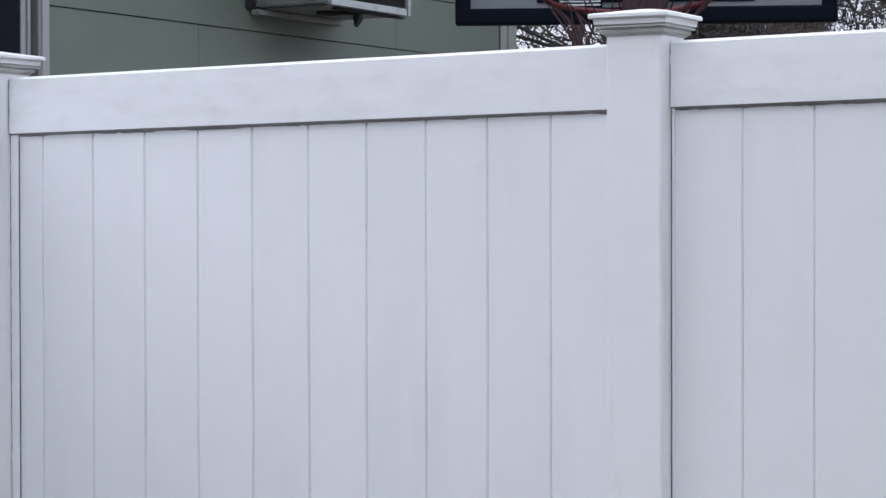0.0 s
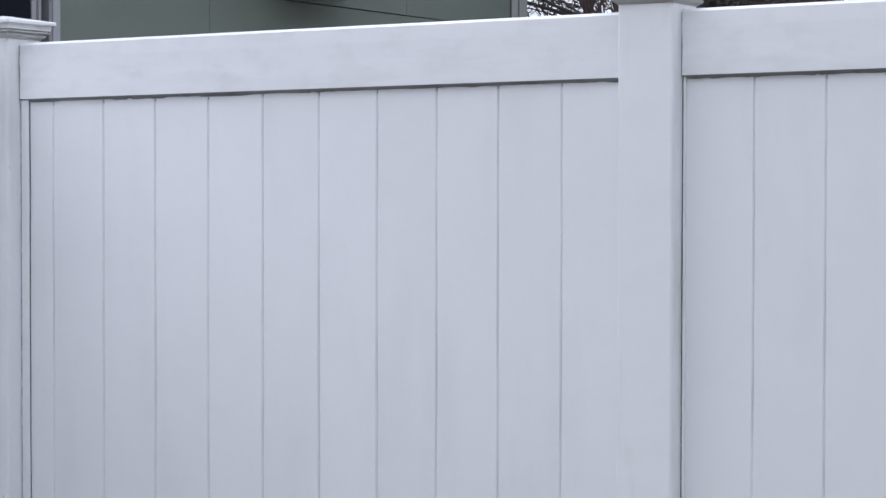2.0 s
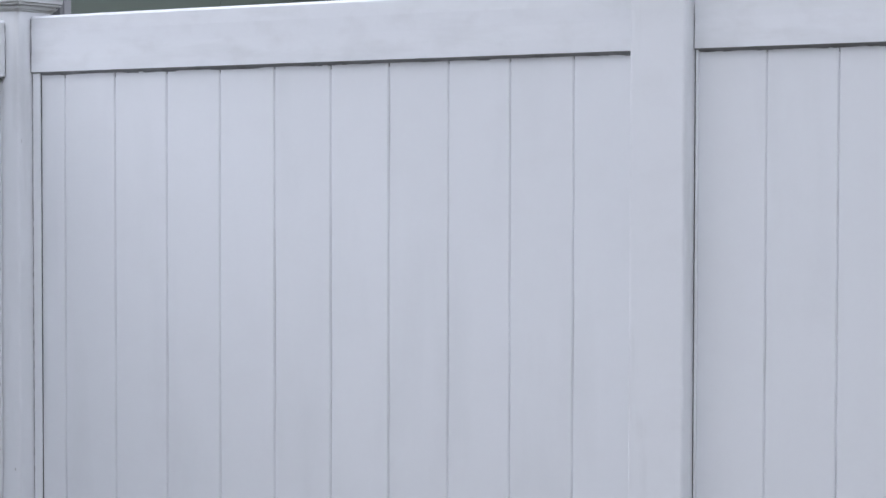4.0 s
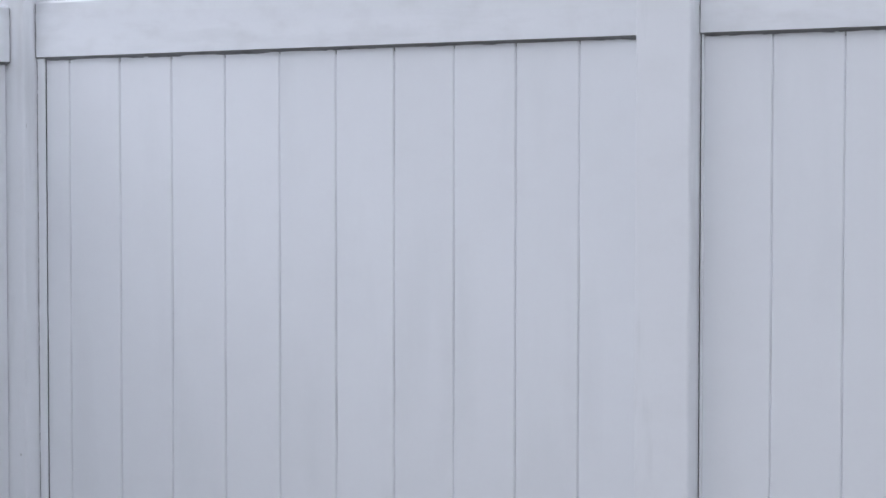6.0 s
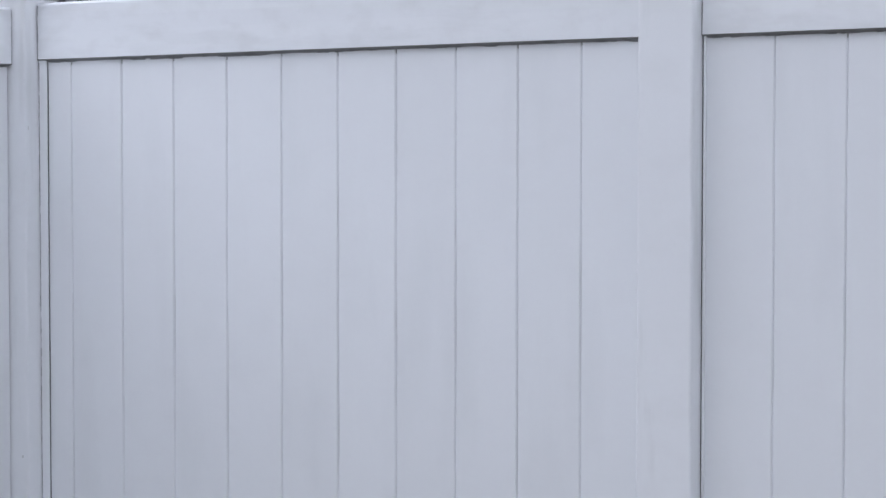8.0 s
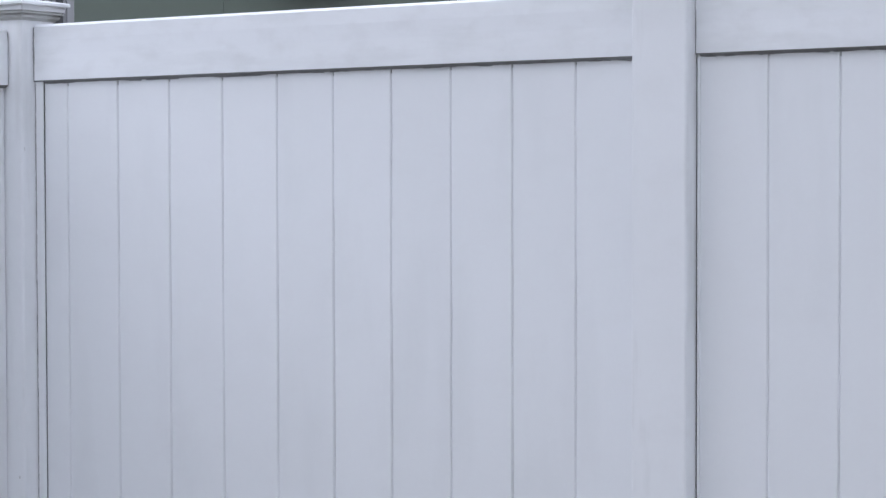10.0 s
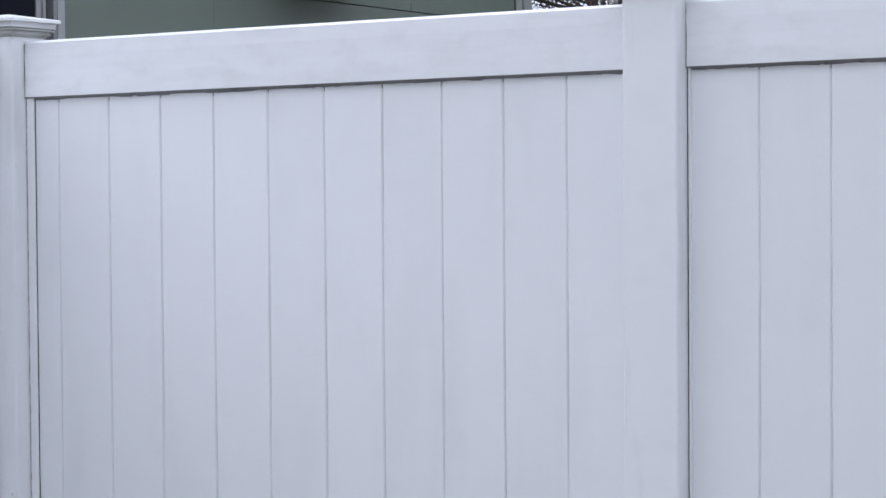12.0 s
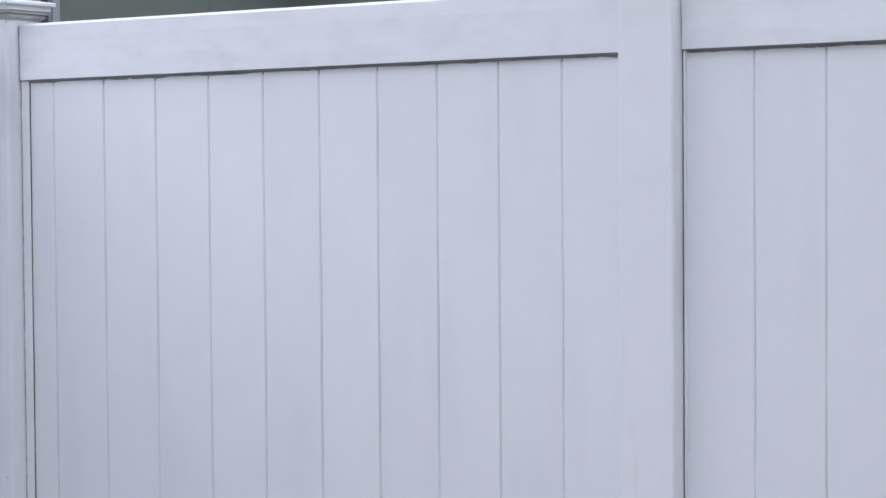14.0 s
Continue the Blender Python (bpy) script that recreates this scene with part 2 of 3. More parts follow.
def fence_post(place, label):
    post = thing("fence_post", place, label, "fence post", "posts of the white fence")
    w = POST_W / 2
    part("shaft", box(-w, w, -w, w, 0.0, 1.835, 0.008, 5), VINYL_POST, post)
    top = 1.871
    # from the neck up: neck, lower bead, recess, upper bead, recess, fascia, overhanging plate
    rings = [(w + 0.0008, -0.0465), (w + 0.0035, -0.0432), (w + 0.0085, -0.0400), (w + 0.0108, -0.0350), (w + 0.0104, -0.0336), (w + 0.0075, -0.0334),
             (w + 0.0078, -0.0312), (w + 0.0140, -0.0308), (w + 0.0168, -0.0292), (w + 0.0168, -0.0264), (w + 0.0130, -0.0261), (w + 0.0133, -0.0236),
             (w + 0.0186, -0.0232), (w + 0.0204, -0.0102), (w + 0.0268, -0.0100), (w + 0.0280, -0.0088), (w + 0.0280, -0.0026), (w + 0.0256, 0.0), (0.010, 0.012)]

    def loft(these):
        bm = bmesh.new()
        loops = [[bm.verts.new((sx * r, sy * r, top + z)) for sx, sy in ((-1, -1), (1, -1), (1, 1), (-1, 1))] for r, z in these]
        for lo, hi in zip(loops, loops[1:]):
            for k in range(4):
                bm.faces.new((lo[k], lo[(k + 1) % 4], hi[(k + 1) % 4], hi[k]))
        bm.faces.new(loops[0])
        bm.faces.new(loops[-1])
        return bm

    cap = part("cap", loft(rings[12:]), VINYL_RAIL, post, "flat white overhanging cap plate")
    part("moulding", loft(rings[:13]), CAP_DIRT, cap, "stepped grimy white moulding")
    return post


def crust(x, y, z0, z1, seed, width=0.0016, deep=0.003):
    """An uneven crust of dirt down an upright joint."""
    rnd, bm, z, drift = random.Random(seed), bmesh.new(), z0, 0.0
    while z < z1:
        n = rnd.uniform(0.006, 0.03)
        drift = min(max(drift + rnd.gauss(0, 0.0004), -0.0008), 0.0008)
        wide = width * rnd.uniform(0.35, 1.3)
        add_box(bm, x + drift - wide / 2, x + drift + wide / 2, y, y + deep, z, min(z + n, z1))
        z += n * (1.0 if rnd.random() < 0.93 else 1.6)
    return bm


def fence_panel(place, x0, x1, seam, label, channel=None, joint=0.0012):
    """A panel between x0 and x1 (faces of its posts); seam: where one joint between boards lies."""
    panel = thing("privacy_fence", place, label, "fence", "lengths of the white fence")
    rail = part("top_rail", prism(rail_profile(0.0, RAIL_H), x0 + joint, x1 - 0.0024, SLOPE), VINYL_RAIL, panel)
    part("bottom_rail", prism(rail_profile(-1.62, -1.62 + RAIL_H), x0 - 0.004, x1 + 0.004, SLOPE), VINYL, panel)
    # lip coloured dark for its underside shade, with grime over it
    part("rail_lip", prism([(0.0003, -0.0002), (0.0115, -0.0068), (0.030, -0.0068), (0.030, -0.0002)], x0 + 0.003, x1 + 0.004, SLOPE), LIP_SHADE_DIRT, rail,
         "sloped underside lip of the rail, shade and grime in its colour")
    # a dark open joint where the rail enters the post
    part("rail_joint", box(x0 - 0.002, x0 + 0.006, 0.0014, 0.034, SLOPE * x0 - 0.002, SLOPE * x0 + RAIL_H - 0.010), HOLLOW, panel)
    part("rail_joint", box(x1 - 0.004, x1 + 0.002, 0.0014, 0.034, SLOPE * x1 - 0.002, SLOPE * x1 + RAIL_H - 0.010), HOLLOW, panel)
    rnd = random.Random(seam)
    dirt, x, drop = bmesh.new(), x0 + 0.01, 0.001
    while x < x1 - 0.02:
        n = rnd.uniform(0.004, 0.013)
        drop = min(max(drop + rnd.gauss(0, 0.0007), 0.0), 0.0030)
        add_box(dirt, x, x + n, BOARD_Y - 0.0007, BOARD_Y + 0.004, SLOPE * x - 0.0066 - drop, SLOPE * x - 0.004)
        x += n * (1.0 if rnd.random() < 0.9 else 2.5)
    tagged(part("dirt_line", dirt, LIP_SHADE_DIRT, rail, "crusted line of dirt under the rail"), kind="stuff")
    for k, x in enumerate((x0 + joint, x1 - 0.0026)):
        tagged(part("dirt_line", crust(x, -0.0006, SLOPE * x + 0.001, SLOPE * x + RAIL_H - 0.007, seam * 7 + k, 0.0022 if channel else 0.0011), LIP_SHADE_DIRT, rail, "crusted dirt down the joint at the post"), kind="stuff")
    start = x0
    if channel:
        tagged(part("dirt_line", crust(x0 + 0.0022, BOARD_Y - 0.0058, SLOPE * x0 - 1.58, SLOPE * x0 - 0.008, seam * 3, 0.0034), LIP_SHADE_DIRT, panel, "crusted dirt beside the side channel"), kind="stuff")
        part("side_channel", prism([(BOARD_Y - 0.0065, -1.60), (BOARD_Y - 0.0065, -0.001), (BOARD_Y - 0.0030, -0.001), (BOARD_Y - 0.0030, -1.60)], x0 + 0.0030, x0 + channel + 0.0046, 0.0), VINYL,
             panel, "narrow white vinyl side channel")
        start = x0 + channel + 0.0017
        # dark strip: the shade in the gap is put into its colour
        part("gap_lining", box(x0 + 0.001, start - 0.004, BOARD_Y + 0.0025, 0.031, -1.58 + SLOPE * x0, SLOPE * x0 - 0.002), GAP_SHADE, panel)
    else:
        part("side_lip", box(x0 + 0.0027, x0 + 0.0080, BOARD_Y - 0.0070, BOARD_Y + 0.0008, SLOPE * x0 - 1.58, SLOPE * x0 - 0.001, 0.001, 1), VINYL, panel, "narrow white vinyl lip beside the post")
        # dark strip on the post side paints the shade of the gap
        part("gap_lining", box(x0 - 0.001, x0 + 0.0024, BOARD_Y - 0.0042, 0.031, -1.58 + SLOPE * x0, SLOPE * x0 - 0.002), HOLLOW, panel)
    # the dark hollow behind the boards shows in the gaps at the posts
    edges = [start + (0.0006 if not channel else 0.0)]
    k = math.ceil((edges[0] + 0.012 - seam) / BOARD_W)
    while seam + k * BOARD_W < x1 - 0.012:
        edges.append(seam + k * BOARD_W)
        k += 1
    edges.append(x1 - 0.002)
    marks = bmesh.new()
    for x in edges[1:-1]:
        fall = rnd.uniform(0.004, 0.012)
        add_box(marks, x - 0.0008, x + 0.0007, BOARD_Y + 0.0016, BOARD_Y + 0.006, SLOPE * x - 0.0066 - fall, SLOPE * x - 0.004)
    tagged(part("seam_dirt", marks, SEAM_DIRT, panel, "grey dirt at the heads of the seams"), kind="stuff")
    shared = {}
    for a, b in zip(edges, edges[1:]):
        key = (round(b - a, 3), len(shared) if len(shared) < 5 else random.randrange(5))
        if key not in shared:
            shared[key] = board_mesh(b - a, 1.62, len(shared))
        z = SLOPE * (a + b) / 2 - 1.60
        part_of("board", shared[key], panel, pose(a, BOARD_Y + random.uniform(-0.0004, 0.0004), z, 0, 0, random.uniform(-0.12, 0.12)))
    # dark sheet whose colour gives the shade of the hollow
    part("core", box(x0 - 0.002, x1 + 0.002, BOARD_Y + 0.0215, BOARD_Y + 0.0245, -1.58 + SLOPE * x0, 0.02 + SLOPE * x0), HOLLOW, panel, "dark sheet for the shaded hollow behind the boards")
    return panel


BASE = pose(0, 0, RAIL_Z)
half = POST_W / 2
fence_panel(BASE, POST_X[0] + POST_W, POST_X[1], -3.4847, "long white vinyl privacy panel of vertical boards, slightly grimy", channel=0.0205, joint=0.0026)
fence_panel(BASE, POST_X[1] + POST_W, POST_X[2], -1.6790, "white vinyl privacy panel of vertical boards beside the middle post")
for i, x in enumerate(POST_X):
    fence_post(pose(x + half, POST_FRONT + half, SLOPE * (x - POST_X[1])),
               ("white square vinyl corner post with a stepped cap", "white square vinyl fence post with a stepped cap", "white square vinyl fence post with a stepped cap")[i])
# small scuffs
corner = next(o for o in scene.objects if o.name.startswith("fence_post") and o.get("label", "").startswith("white square vinyl corner"))
ox, oy, oz = corner.matrix_basis.translation
part("scuff", box(half - 0.0002, half + 0.0003, -0.0355 - oy, -0.0335 - oy, 1.487 - oz, 1.497 - oz), STREAK, corner, "short grey scuff")
part("scuff", box(-3.600 - ox, -3.596 - ox, -half - 0.0003, -half + 0.0002, 0.688 - oz, 0.694 - oz), STREAK, corner, "small grey scuff")
# the panel that comes forward from the corner post
RETURN = Matrix.Translation((POST_X[0] + POST_W + POST_FRONT + 0.003, POST_FRONT, RAIL_Z - 0.053)) @ pose(0, 0, 0, 0, 0, 90)
fence_panel(RETURN, -1.745 + POST_W, 0.0, -0.10, "white vinyl privacy panel running forward from the corner post")
fence_post(pose(POST_X[0] + half, POST_FRONT - 1.745 + half, -0.04), "white square vinyl fence post with a stepped cap")

# ---- house ----
WALL_X, LAP_Z, LAP = -4.42, 2.108, 0.218
Y0, Y1 = 0.10, 4.318
house = thing("house", pose(0, 0, 0), "single-storey house with grey-green lap siding", "house")
wall = part("wall", box(-10.4, WALL_X - 0.026, Y0, Y1 - 0.01, 0.0, 3.25), SIDING, house, "grey-green house wall")
# added dark sheet; the shadow lines under the laps are its colour
part("sheathing", box(WALL_X - 0.0255, WALL_X - 0.022, Y0 + 0.002, Y1 - 0.012, 0.0, 3.24), LAP_SHADOW, wall, "dark sheet behind the planks that draws the lap shadow lines")


def siding_mesh(length):
    bm = prism([(0.020, 0.0015), (0.0185, 0.0), (0.004, 0.0), (0.004, LAP - 0.0034), (0.0174, LAP - 0.0034), (0.0180, LAP - 0.0045)], 0.0, length)
    bmesh.ops.recalc_face_normals(bm, faces=bm.faces)
    me = bpy.data.meshes.new("plank")
    bm.to_mesh(me)
    bm.free()
    me.materials.append(SIDING)
    return me


WIN_Y0, WIN_Y1, WIN_Z0, WIN_Z1 = 0.32, 1.154, 1.15, 2.55
lengths = {}


def plank(y0, y1, z):
    key = round(y1 - y0, 3)
    if key not in lengths:
        lengths[key] = siding_mesh(y1 - y0)
    # drawn along x, then turned to run along y with its face towards +x
    part_of("plank", lengths[key], wall, Matrix.Translation((WALL_X - 0.0195, y1, z)) @ pose(0, 0, 0, 0, 0, -90))


for k in range(-9, 6):
    z = LAP_Z + k * LAP
    joint = {-1: 1.98, 0: 3.30, -2: 2.9, 1: 2.4}.get(k, 1.5 + (k * 0.77) % 1.8)
    left = WIN_Y1 if WIN_Z0 - LAP < z < WIN_Z1 else Y0
    plank(left + 0.002, joint - 0.001, z)
    plank(joint + 0.001, 4.166, z)
    if left > Y0:
        plank(Y0, WIN_Y0 - 0.002, z)
part("corner_joint", box(WALL_X - 0.02, WALL_X + 0.001, 4.167, 4.1795, 0.05, 3.25), HOLLOW, house, "dark open joint at the corner board")
part("corner_board", box(WALL_X - 0.06, WALL_X + 0.002, 4.180, 4.238, 0.05, 3.25, 0.004), TRIM, house, "pale grey corner board")
part("corner_board", box(WALL_X - 0.06, WALL_X + 0.006, 4.246, 4.318, 0.05, 3.25, 0.004), TRIM, house, "pale grey corner board")
# unseen roof; its eave is made deep to shade the wall below
roof = bmesh.new()
ridge = [(-3.92, 3.11), (-7.4, 4.6), (-10.9, 3.10), (-10.9, 3.26), (-7.4, 4.78), (-3.92, 3.27)]
ends = [[roof.verts.new((x, y, z)) for x, z in ridge] for y in (Y0 - 0.15, Y1 + 0.4)]
for i in range(6):
    roof.faces.new((ends[0][i], ends[0][(i + 1) % 6], ends[1][(i + 1) % 6], ends[1][i]))
roof.faces.new(ends[0])
roof.faces.new(ends[1])
part("roof", roof, ROOFING, house, "dark shingled gable roof")

window = thing("window", pose(0, 0, 0), "dark house window with pale layered frame", "window")
bm = box(WALL_X - 0.03, WALL_X + 0.030, 1.119, WIN_Y1, WIN_Z0, WIN_Z1, 0.003)
part("casing", bm, SASH, window, "pale window casing")
part("casing", box(WALL_X - 0.03, WALL_X + 0.030, WIN_Y0, WIN_Y0 + 0.035, WIN_Z0, WIN_Z1, 0.003), SASH, window)
part("head", box(WALL_X - 0.03, WALL_X + 0.034, WIN_Y0, WIN_Y1, WIN_Z1 + 0.002, WIN_Z1 + 0.06, 0.003), SASH, window)
part("sill", box(WALL_X - 0.03, WALL_X + 0.06, WIN_Y0, WIN_Y1, WIN_Z0 - 0.05, WIN_Z0 - 0.002, 0.004), SASH, window)
# track brought forward; its grey also paints the casing's shaded side
part("track", box(WALL_X - 0.03, WALL_X + 0.0285, 1.101, 1.1175, WIN_Z0 + 0.002, WIN_Z1 - 0.002, 0.002), SASH_GREY, window, "grey window track, also the shaded side of the casing")
part("sash", box(WALL_X - 0.03, WALL_X + 0.012, 1.072, 1.0865, WIN_Z0 + 0.002, WIN_Z1 - 0.002, 0.002), SASH, window)
sash = part("sash", box(WALL_X - 0.03, WALL_X + 0.006, 1.048, 1.0710, WIN_Z0 + 0.002, WIN_Z1 - 0.002, 0.003), SASH, window)
part("pane", box(WALL_X - 0.03, WALL_X + 0.003, WIN_Y0 + 0.037, 1.046, WIN_Z0 + 0.002, WIN_Z1 - 0.002), GLASS, sash, "dark window pane")

# ---- air conditioner on the wall ----
AX0, AX1, AY0, AY1, AZ0, AZ1 = WALL_X + 0.004, -4.10, 2.318, 2.862, 2.192, 2.60
unit = thing("air_conditioner", pose(0, 0, 0), "grey metal air conditioner jutting from the house wall", "air conditioner")
part("cabinet", box(AX0, AX1 - 0.022, AY0, AY1, AZ0, AZ1, 0.006), METAL, unit)
part("bottom_pan", box(AX0 + 0.02, AX1 - 0.03, AY0 + 0.02, AY1 - 0.02, AZ0 - 0.008, AZ0 - 0.001, 0.002), SASH_GREY, unit, "dull grey bottom pan")
part("front_frame", box(AX1 - 0.020, AX1, AY0, AY1 - 0.026, AZ0 - 0.006, AZ0 + 0.020, 0.003), METAL_PALE, unit, "worn pale metal front frame")
# black strip stands in for the shadow line below the front frame
part("drip_edge", box(AX1 - 0.045, AX1 - 0.022, AY0 + 0.07, AY1 - 0.004, AZ0 - 0.015, AZ0 - 0.0085, 0.002), RUBBER, unit, "black strip painting the shadow line under the front")
part("front_frame", box(AX1 - 0.020, AX1, AY0, AY0 + 0.016, AZ0 + 0.022, AZ1, 0.003), METAL, unit)
part("front_frame", box(AX1 - 0.020, AX1 + 0.002, AY1 - 0.019, AY1, AZ0 - 0.006, AZ1, 0.003), METAL_PALE, unit)
part("front_frame", box(AX1 - 0.020, AX1, AY0 + 0.018, AY1 - 0.024, AZ1 - 0.03, AZ1, 0.003), METAL, unit)
coil = part("coil", box(AX1 - 0.021, AX1 - 0.014, AY0 + 0.017, AY1 - 0.023, AZ0 + 0.021, AZ1 - 0.031), METAL_DARK, unit, "dark finned coil behind the guard")
fin = bpy.data.meshes.new("fin")
bm = box(-0.004, 0.004, -0.0012, 0.0012, 0.0, AZ1 - AZ0 - 0.054)
bm.to_mesh(fin)
bm.free()
fin.materials.append(METAL_DARK)
for i in range(36):
    part_of("fin", fin, coil, pose(AX1 - 0.009, AY0 + 0.028 + i * 0.0138, AZ0 + 0.022))
part("drain_elbow", add_tube(bmesh.new(), [(AX1 - 0.05, 2.575, AZ0 - 0.004), (AX1 - 0.05, 2.575, AZ0 - 0.035), (AX1 - 0.05, 2.560, AZ0 - 0.060)], [0.017, 0.018, 0.008], 8), RUBBER, unit,
     "black drain elbow")
part("hose", add_tube(bmesh.new(), [(AX1 - 0.16, 2.47, AZ0 - 0.012), (AX1 - 0.12, 2.49, AZ0 - 0.017), (AX1 - 0.05, 2.57, AZ0 - 0.012)], 0.010, 8), RUBBER, unit, "black drain hose")
part("foam_strip", box(WALL_X + 0.002, WALL_X + 0.012, AY0 - 0.060, AY0 - 0.012, AZ0 - 0.010, AZ1, 0.003), RUBBER, unit, "dark weather strip")
part("ledge", box(WALL_X + 0.002, WALL_X + 0.040, AY0 - 0.03, 2.845, AZ0 - 0.030, AZ0 - 0.010, 0.004), LEDGE, unit, "pale support ledge on the wall")

# ---- basketball hoop ----
HB = Matrix.Translation((-2.690, 1.7985, 2.019)) @ pose(0, 0, 0, 0, 0, 23.8)
hoop = thing("basketball_hoop", HB, "black-framed basketball backboard with a red rim and cord net", "basketball hoop")
BW, BH = 0.5595, 0.74
fr = bmesh.new()
add_box(fr, -BW, BW, -0.022, 0.022, 0.0, 0.049, 0.008)
part("frame", fr, BLACK_FRAME, hoop, "thick black backboard frame")
part("frame", box(-BW, BW, -0.022, 0.022, BH - 0.046, BH, 0.008), BLACK_FRAME, hoop)
part("frame", box(-BW, -BW + 0.046, -0.0225, 0.0225, 0.002, BH - 0.002, 0.008), BLACK_FRAME, hoop)
part("frame", box(BW - 0.046, BW, -0.0225, 0.0225, 0.002, BH - 0.002, 0.008), BLACK_FRAME, hoop)
part("face", box(-BW + 0.04, BW - 0.04, -0.008, 0.004, 0.04, BH - 0.04), BOARD_FACE, hoop, "grey backboard face")
part("target_line", box(-0.31, 0.31, -0.0115, -0.0082, 0.064, 0.080), BLACK_FRAME, hoop)
for sx in (-1, 1):
    part("target_line", box(sx * 0.31 - 0.008, sx * 0.31 + 0.008, -0.0120, -0.0082, 0.064, 0.46), BLACK_FRAME, hoop)
emblem = part("emblem", box(-0.255, -0.125, -0.0135, -0.0122, 0.049, 0.092), BLACK_FRAME, hoop, "black emblem with pale bars")
for z in (0.0545, 0.0645, 0.0745):
    part("bar", box(-0.250, -0.130, -0.0150, -0.0137, z, z + 0.0045), BOARD_WHITE, emblem)
RIM_Z, RIM_R, RIM_Y = 0.008, 0.228, -0.385
# the rim hangs a little askew on its bracket
SKEW = Matrix.Translation((0, -0.02, 0)) @ pose(0, 0, 0, -5, 0, -8) @ Matrix.Translation((0, 0.02, 0))


def skewed(bm):
    bmesh.ops.transform(bm, matrix=SKEW, verts=bm.verts)
    return bm


rim = bmesh.new()
seg = 48
loop = [[rim.verts.new(((RIM_R + 0.009 * math.cos(b)) * math.cos(a), RIM_Y + (RIM_R + 0.009 * math.cos(b)) * math.sin(a), RIM_Z + 0.009 * math.sin(b)))
         for b in (k * math.tau / 8 for k in range(8))] for a in (i * math.tau / seg for i in range(seg))]
for i in range(seg):
    for k in range(8):
        rim.faces.new((loop[i][k], loop[i][(k + 1) % 8], loop[(i + 1) % seg][(k + 1) % 8], loop[(i + 1) % seg][k]))
ring = part("rim", skewed(rim), RED_STEEL, hoop, "red steel rim")
mount = part("bracket", box(-0.065, 0.065, -0.165, -0.012, RIM_Z + 0.004, RIM_Z + 0.11, 0.006), MAROON, hoop, "dark maroon rim bracket")
for sx in (-1, 1):
    part("brace", skewed(add_tube(bmesh.new(), [(sx * 0.06, -0.06, RIM_Z - 0.008), (sx * 0.15, RIM_Y + 0.175, RIM_Z - 0.004)], 0.007, 6)), RED_STEEL, mount)
cords = 16
for i in range(cords):
    for sign in (-1, 1):
        pts = []
        for j in range(9):
            u = j / 8
            a = (i + 0.5 * sign * u * 2.6) * math.tau / cords
            r = RIM_R * (0.50 + 0.50 * math.exp(-4.2 * u)) + 0.007 * math.sin(i * 2.3 + j * 1.7)
            pts.append((r * math.cos(a), RIM_Y + r * math.sin(a), RIM_Z - 0.008 - 0.40 * u))
        part("net_cord", skewed(add_tube(bmesh.new(), pts, 0.0027, 4)), NET, ring)
part("pole", box(-0.05, 0.05, 0.10, 0.20, -2.019, 0.35, 0.01), BLACK_FRAME, hoop, "black square pole")
part("arm", box(-0.04, 0.04, 0.024, 0.101, 0.12, 0.20, 0.006), BLACK_FRAME, hoop)


# ---- bare trees and dry hedge beyond ----
def bare_tree(place, height, lean, seed, label, levels=5, first=0.35, girth=0.018):
    rnd = random.Random(seed)
    tree = thing("tree", place, label, "tree", "bare trees beyond the yard")
    limbs, twigs = bmesh.new(), bmesh.new()

    def grow(p, way, length, radius, level):
        pts, rad = [p], [radius]
        q, w = Vector(p), Vector(way)
        steps = 6 if level < 3 else 4
        for s in range(steps):
            w = (w + Vector((rnd.gauss(0, 0.2 if level else 0.1), rnd.gauss(0, 0.2 if level else 0.1), rnd.gauss(0.03, 0.14)))).normalized()
            q = q + w * (length / steps)
            pts.append(q.copy())
            rad.append(radius * (1 - 0.55 * (s + 1) / steps))
        add_tube(limbs if level < 3 else twigs, pts, rad, 7 if level < 2 else (5 if level == 2 else 3))
        if level >= levels:
            return
        kids = rnd.randint(4, 6) if level else 9
        for c in range(kids):
            u = rnd.uniform(first if level == 0 else 0.25, 1.0)
            at = min(int(u * steps), steps - 1)
            base = pts[at].lerp(pts[at + 1], u * steps - at)
            side = Vector((rnd.gauss(0, 1), rnd.gauss(0, 1), rnd.gauss(0.25, 0.6))).normalized()
            out = (w * 0.55 + side * 0.9).normalized()
            grow(base, out, length * rnd.uniform(0.42, 0.62), rad[at] * rnd.uniform(0.38, 0.55), level + 1)

    grow(Vector((0, 0, -0.05)), Vector(lean).normalized(), height * 0.62, height * girth, 0)
    part("trunk", limbs, BARK, tree, "dark bare trunk and limbs")
    part("crown", twigs, TWIG, tree, "leafless crown of fine twigs")
    return tree


bare_tree(pose(-5.35, 6.6, 0), 6.5, (-0.05, 0.02, 1), 3, "bare dark-limbed tree behind the house corner", first=0.15, girth=0.007)
bare_tree(pose(-6.2, 9.4, 0), 8.0, (0.10, 0.0, 1), 11, "bare tree with a dense crown of twigs", first=0.15, girth=0.009)
bare_tree(pose(-3.6, 8.4, 0), 7.0, (0.08, 0.05, 1), 23, "bare tree standing beyond the hedge", first=0.12, girth=0.010)
bare_tree(pose(-2.6, 9.8, 0), 8.0, (-0.06, 0.0, 1), 71, "tall bare tree with fine grey twigs", first=0.12, girth=0.009)


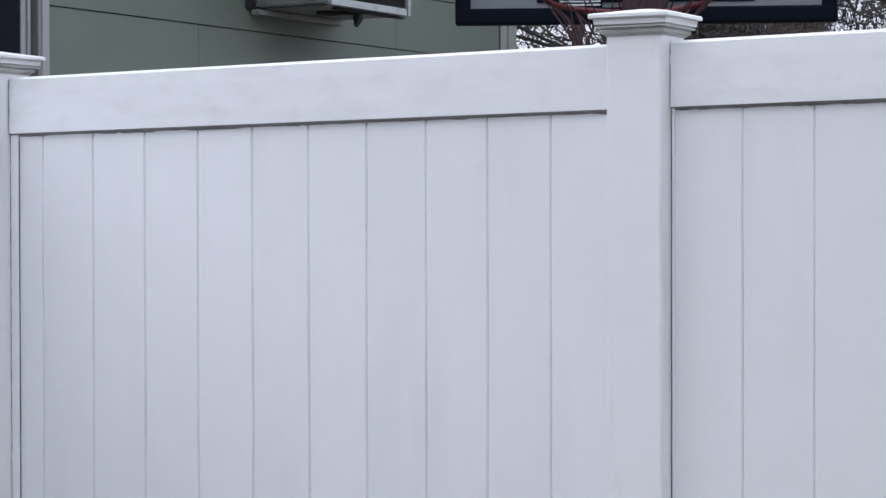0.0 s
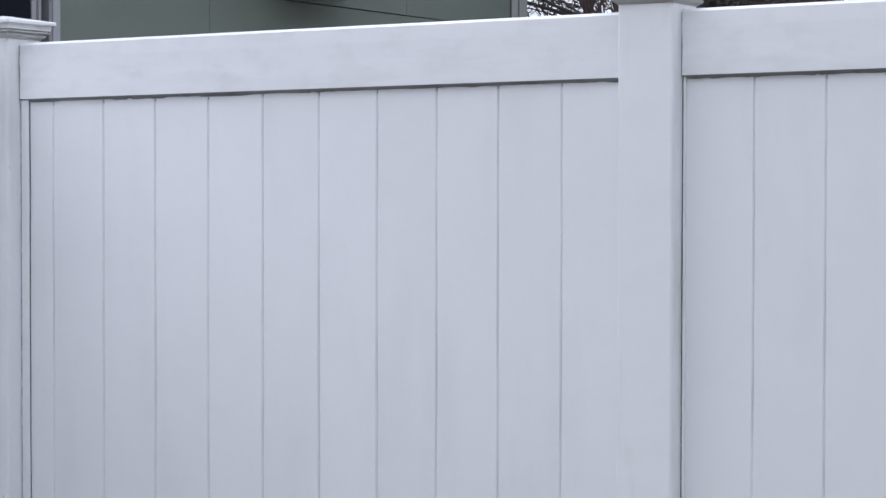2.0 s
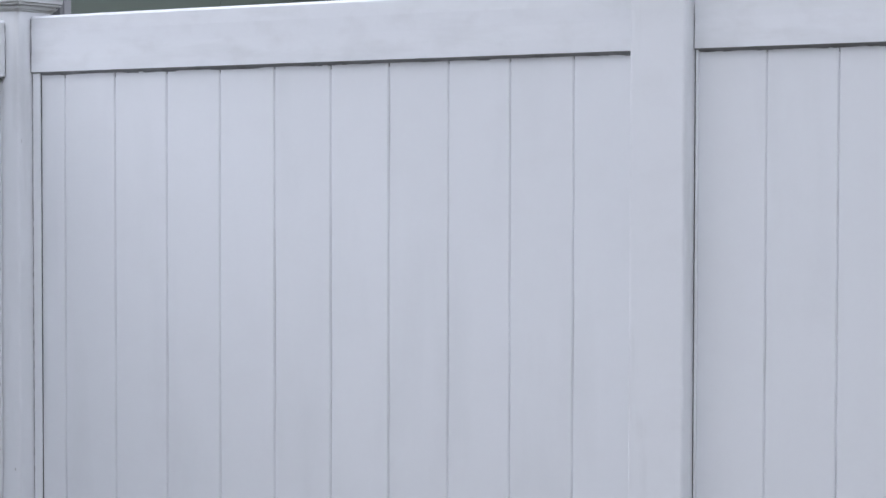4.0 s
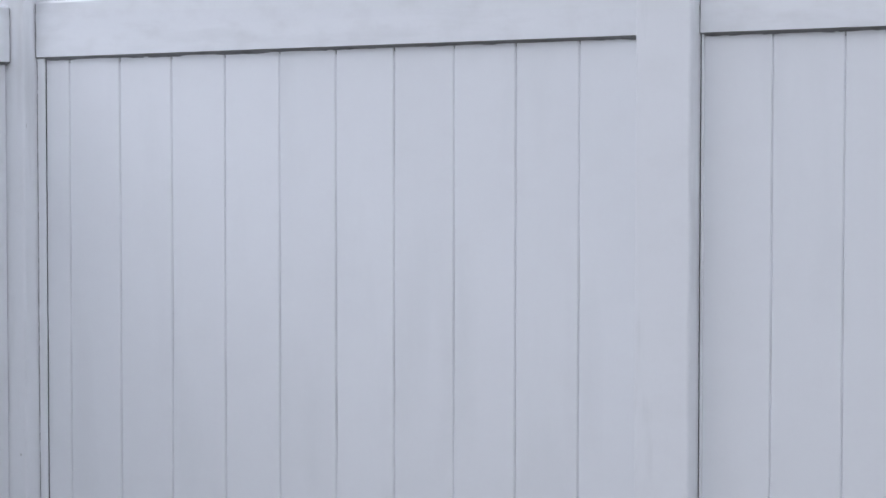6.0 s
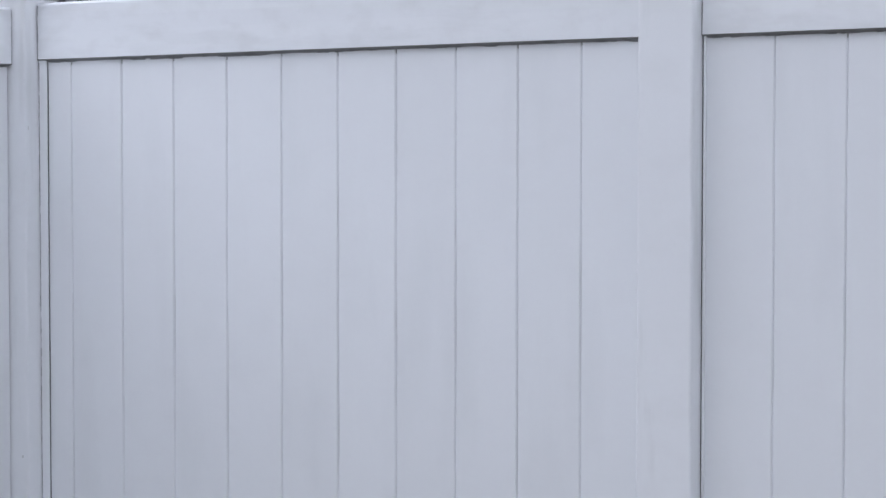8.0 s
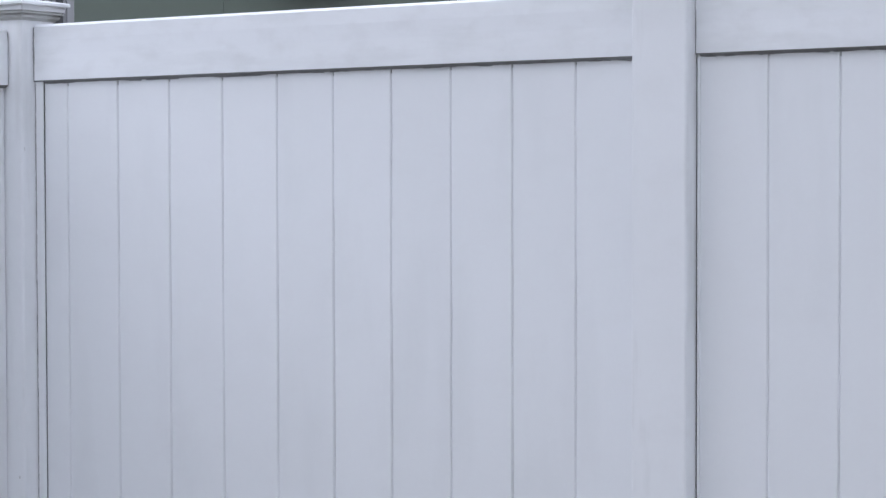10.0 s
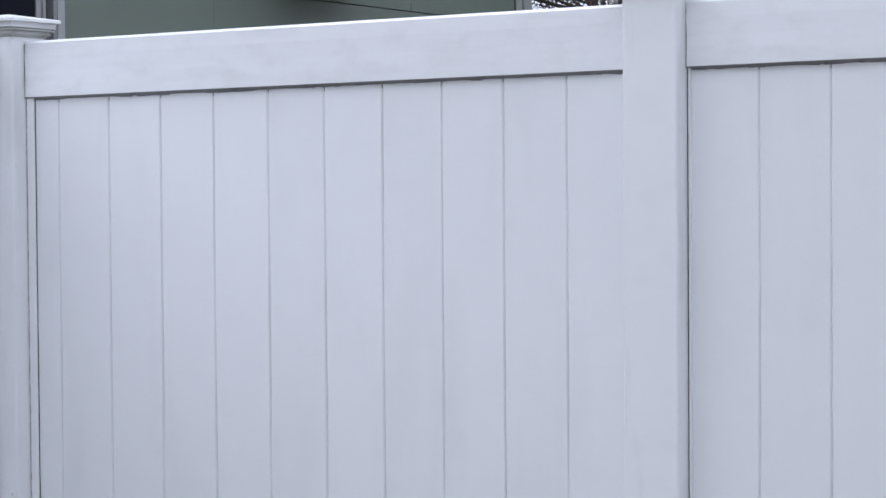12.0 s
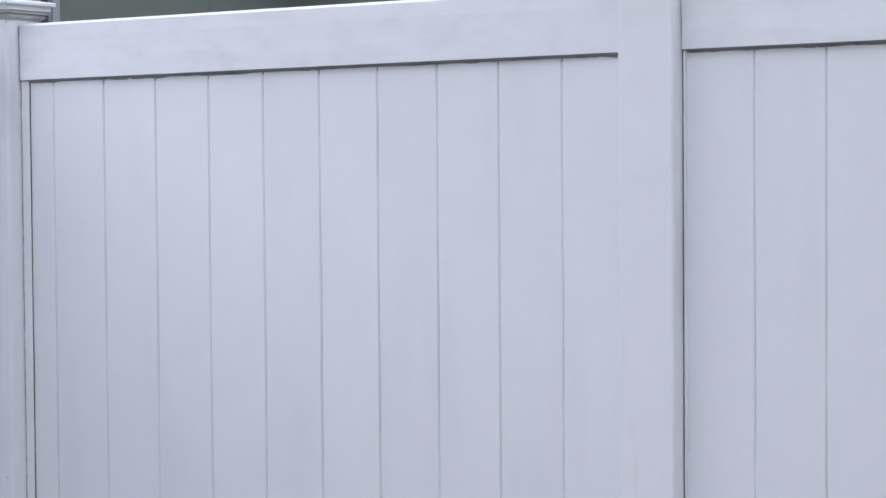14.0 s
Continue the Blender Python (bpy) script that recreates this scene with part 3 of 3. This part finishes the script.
bare_tree(pose(-4.71, 5.72, 0), 5.0, (-0.02, 0.0, 1), 44, "slender bare sapling with an upright dark stem", levels=4, first=0.3, girth=0.006)
bare_tree(pose(-5.75, 6.35, 0), 5.5, (0.22, 0.03, 1), 57, "leaning bare sapling behind the house corner", levels=4, first=0.3, girth=0.007)

# the far thicket: too many twigs to count
rnd = random.Random(8)
verts, faces = [], []
for i in range(17000):
    across, away = 0.2 + 3.1 * rnd.random() ** 0.75, rnd.uniform(13.0, 16.0)
    p = Vector((-0.487 * away + 0.873 * across * away / 14, -4.24 + 0.873 * away + 0.487 * across * away / 14, rnd.uniform(0.2, 4.4)))
    w = Vector((rnd.gauss(0, 0.7), rnd.gauss(0, 0.7), rnd.gauss(0.5, 0.6))).normalized()
    n, r = rnd.uniform(0.2, 0.7), rnd.choice((0.002, 0.002, 0.003, 0.004, 0.006))
    side = w.orthogonal().normalized()
    other = w.cross(side)
    for j in range(4):
        k = len(verts)
        rr = r * (1 - 0.22 * j)
        verts += [p + side * rr, p - side * rr * 0.5 + other * rr * 0.87, p - side * rr * 0.5 - other * rr * 0.87]
        if j:
            faces += [(k - 3 + a, k - 3 + (a + 1) % 3, k + (a + 1) % 3, k + a) for a in range(3)]
        p = p + w * (n / 3)
        w = (w + Vector((rnd.gauss(0, 0.45), rnd.gauss(0, 0.45), rnd.gauss(0.05, 0.35)))).normalized()
me = bpy.data.meshes.new("thicket")
me.from_pydata(verts, [], faces)
me.materials.append(TWIG)
tagged(new("thicket", me), "dense far thicket of bare grey-brown twigs", "thicket", kind="stuff")


def dry_hedge(place, length, depth, height, seed):
    rnd = random.Random(seed)
    hedge = thing("hedge", place, "brown dry-leaved winter hedge", "hedge")
    stems = bmesh.new()
    for i in range(60):
        x, y = rnd.uniform(0, length), rnd.uniform(-depth / 2, depth / 2)
        h = height * rnd.uniform(0.7, 1.02)
        add_tube(stems, [(x, y, 0), (x + rnd.gauss(0, 0.05), y, h * 0.5), (x + rnd.gauss(0, 0.12), y + rnd.gauss(0, 0.08), h)], [0.012, 0.008, 0.003], 4)
    verts, faces = [], []
    for i in range(130000):
        x = rnd.uniform(-0.05, length + 0.05)
        z = height * (1.0 - rnd.random() ** 1.6) * (1 + 0.05 * math.sin(x * 9) + 0.04 * math.sin(x * 23)) 
        y = rnd.uniform(-depth * 0.6, depth * 0.6)
        s = rnd.uniform(0.006, 0.012)
        a = Vector((rnd.gauss(0, 1), rnd.gauss(0, 1), rnd.gauss(0, 1))).normalized()
        b = a.orthogonal().normalized()
        c = Vector((x, y, z))
        k = len(verts)
        verts += [c - a * s, c + b * s * 0.5, c + a * s, c - b * s * 0.5 + a.cross(b) * s * 0.2]
        faces.append((k, k + 1, k + 2, k + 3))
    me = bpy.data.meshes.new("foliage")
    me.from_pydata(verts, [], faces)
    me.materials.append(DRY_LEAF)
    part("stems", stems, BARK, hedge)
    ob = new("foliage", me)
    ob.parent = hedge
    tagged(ob, "dry brown leaves", kind="stuff")
    return hedge


dry_hedge(Matrix.Translation((-4.05, 4.98, 0)) @ pose(0, 0, 0, 0, 0, 29), 0.68, 0.8, 2.46, 5)
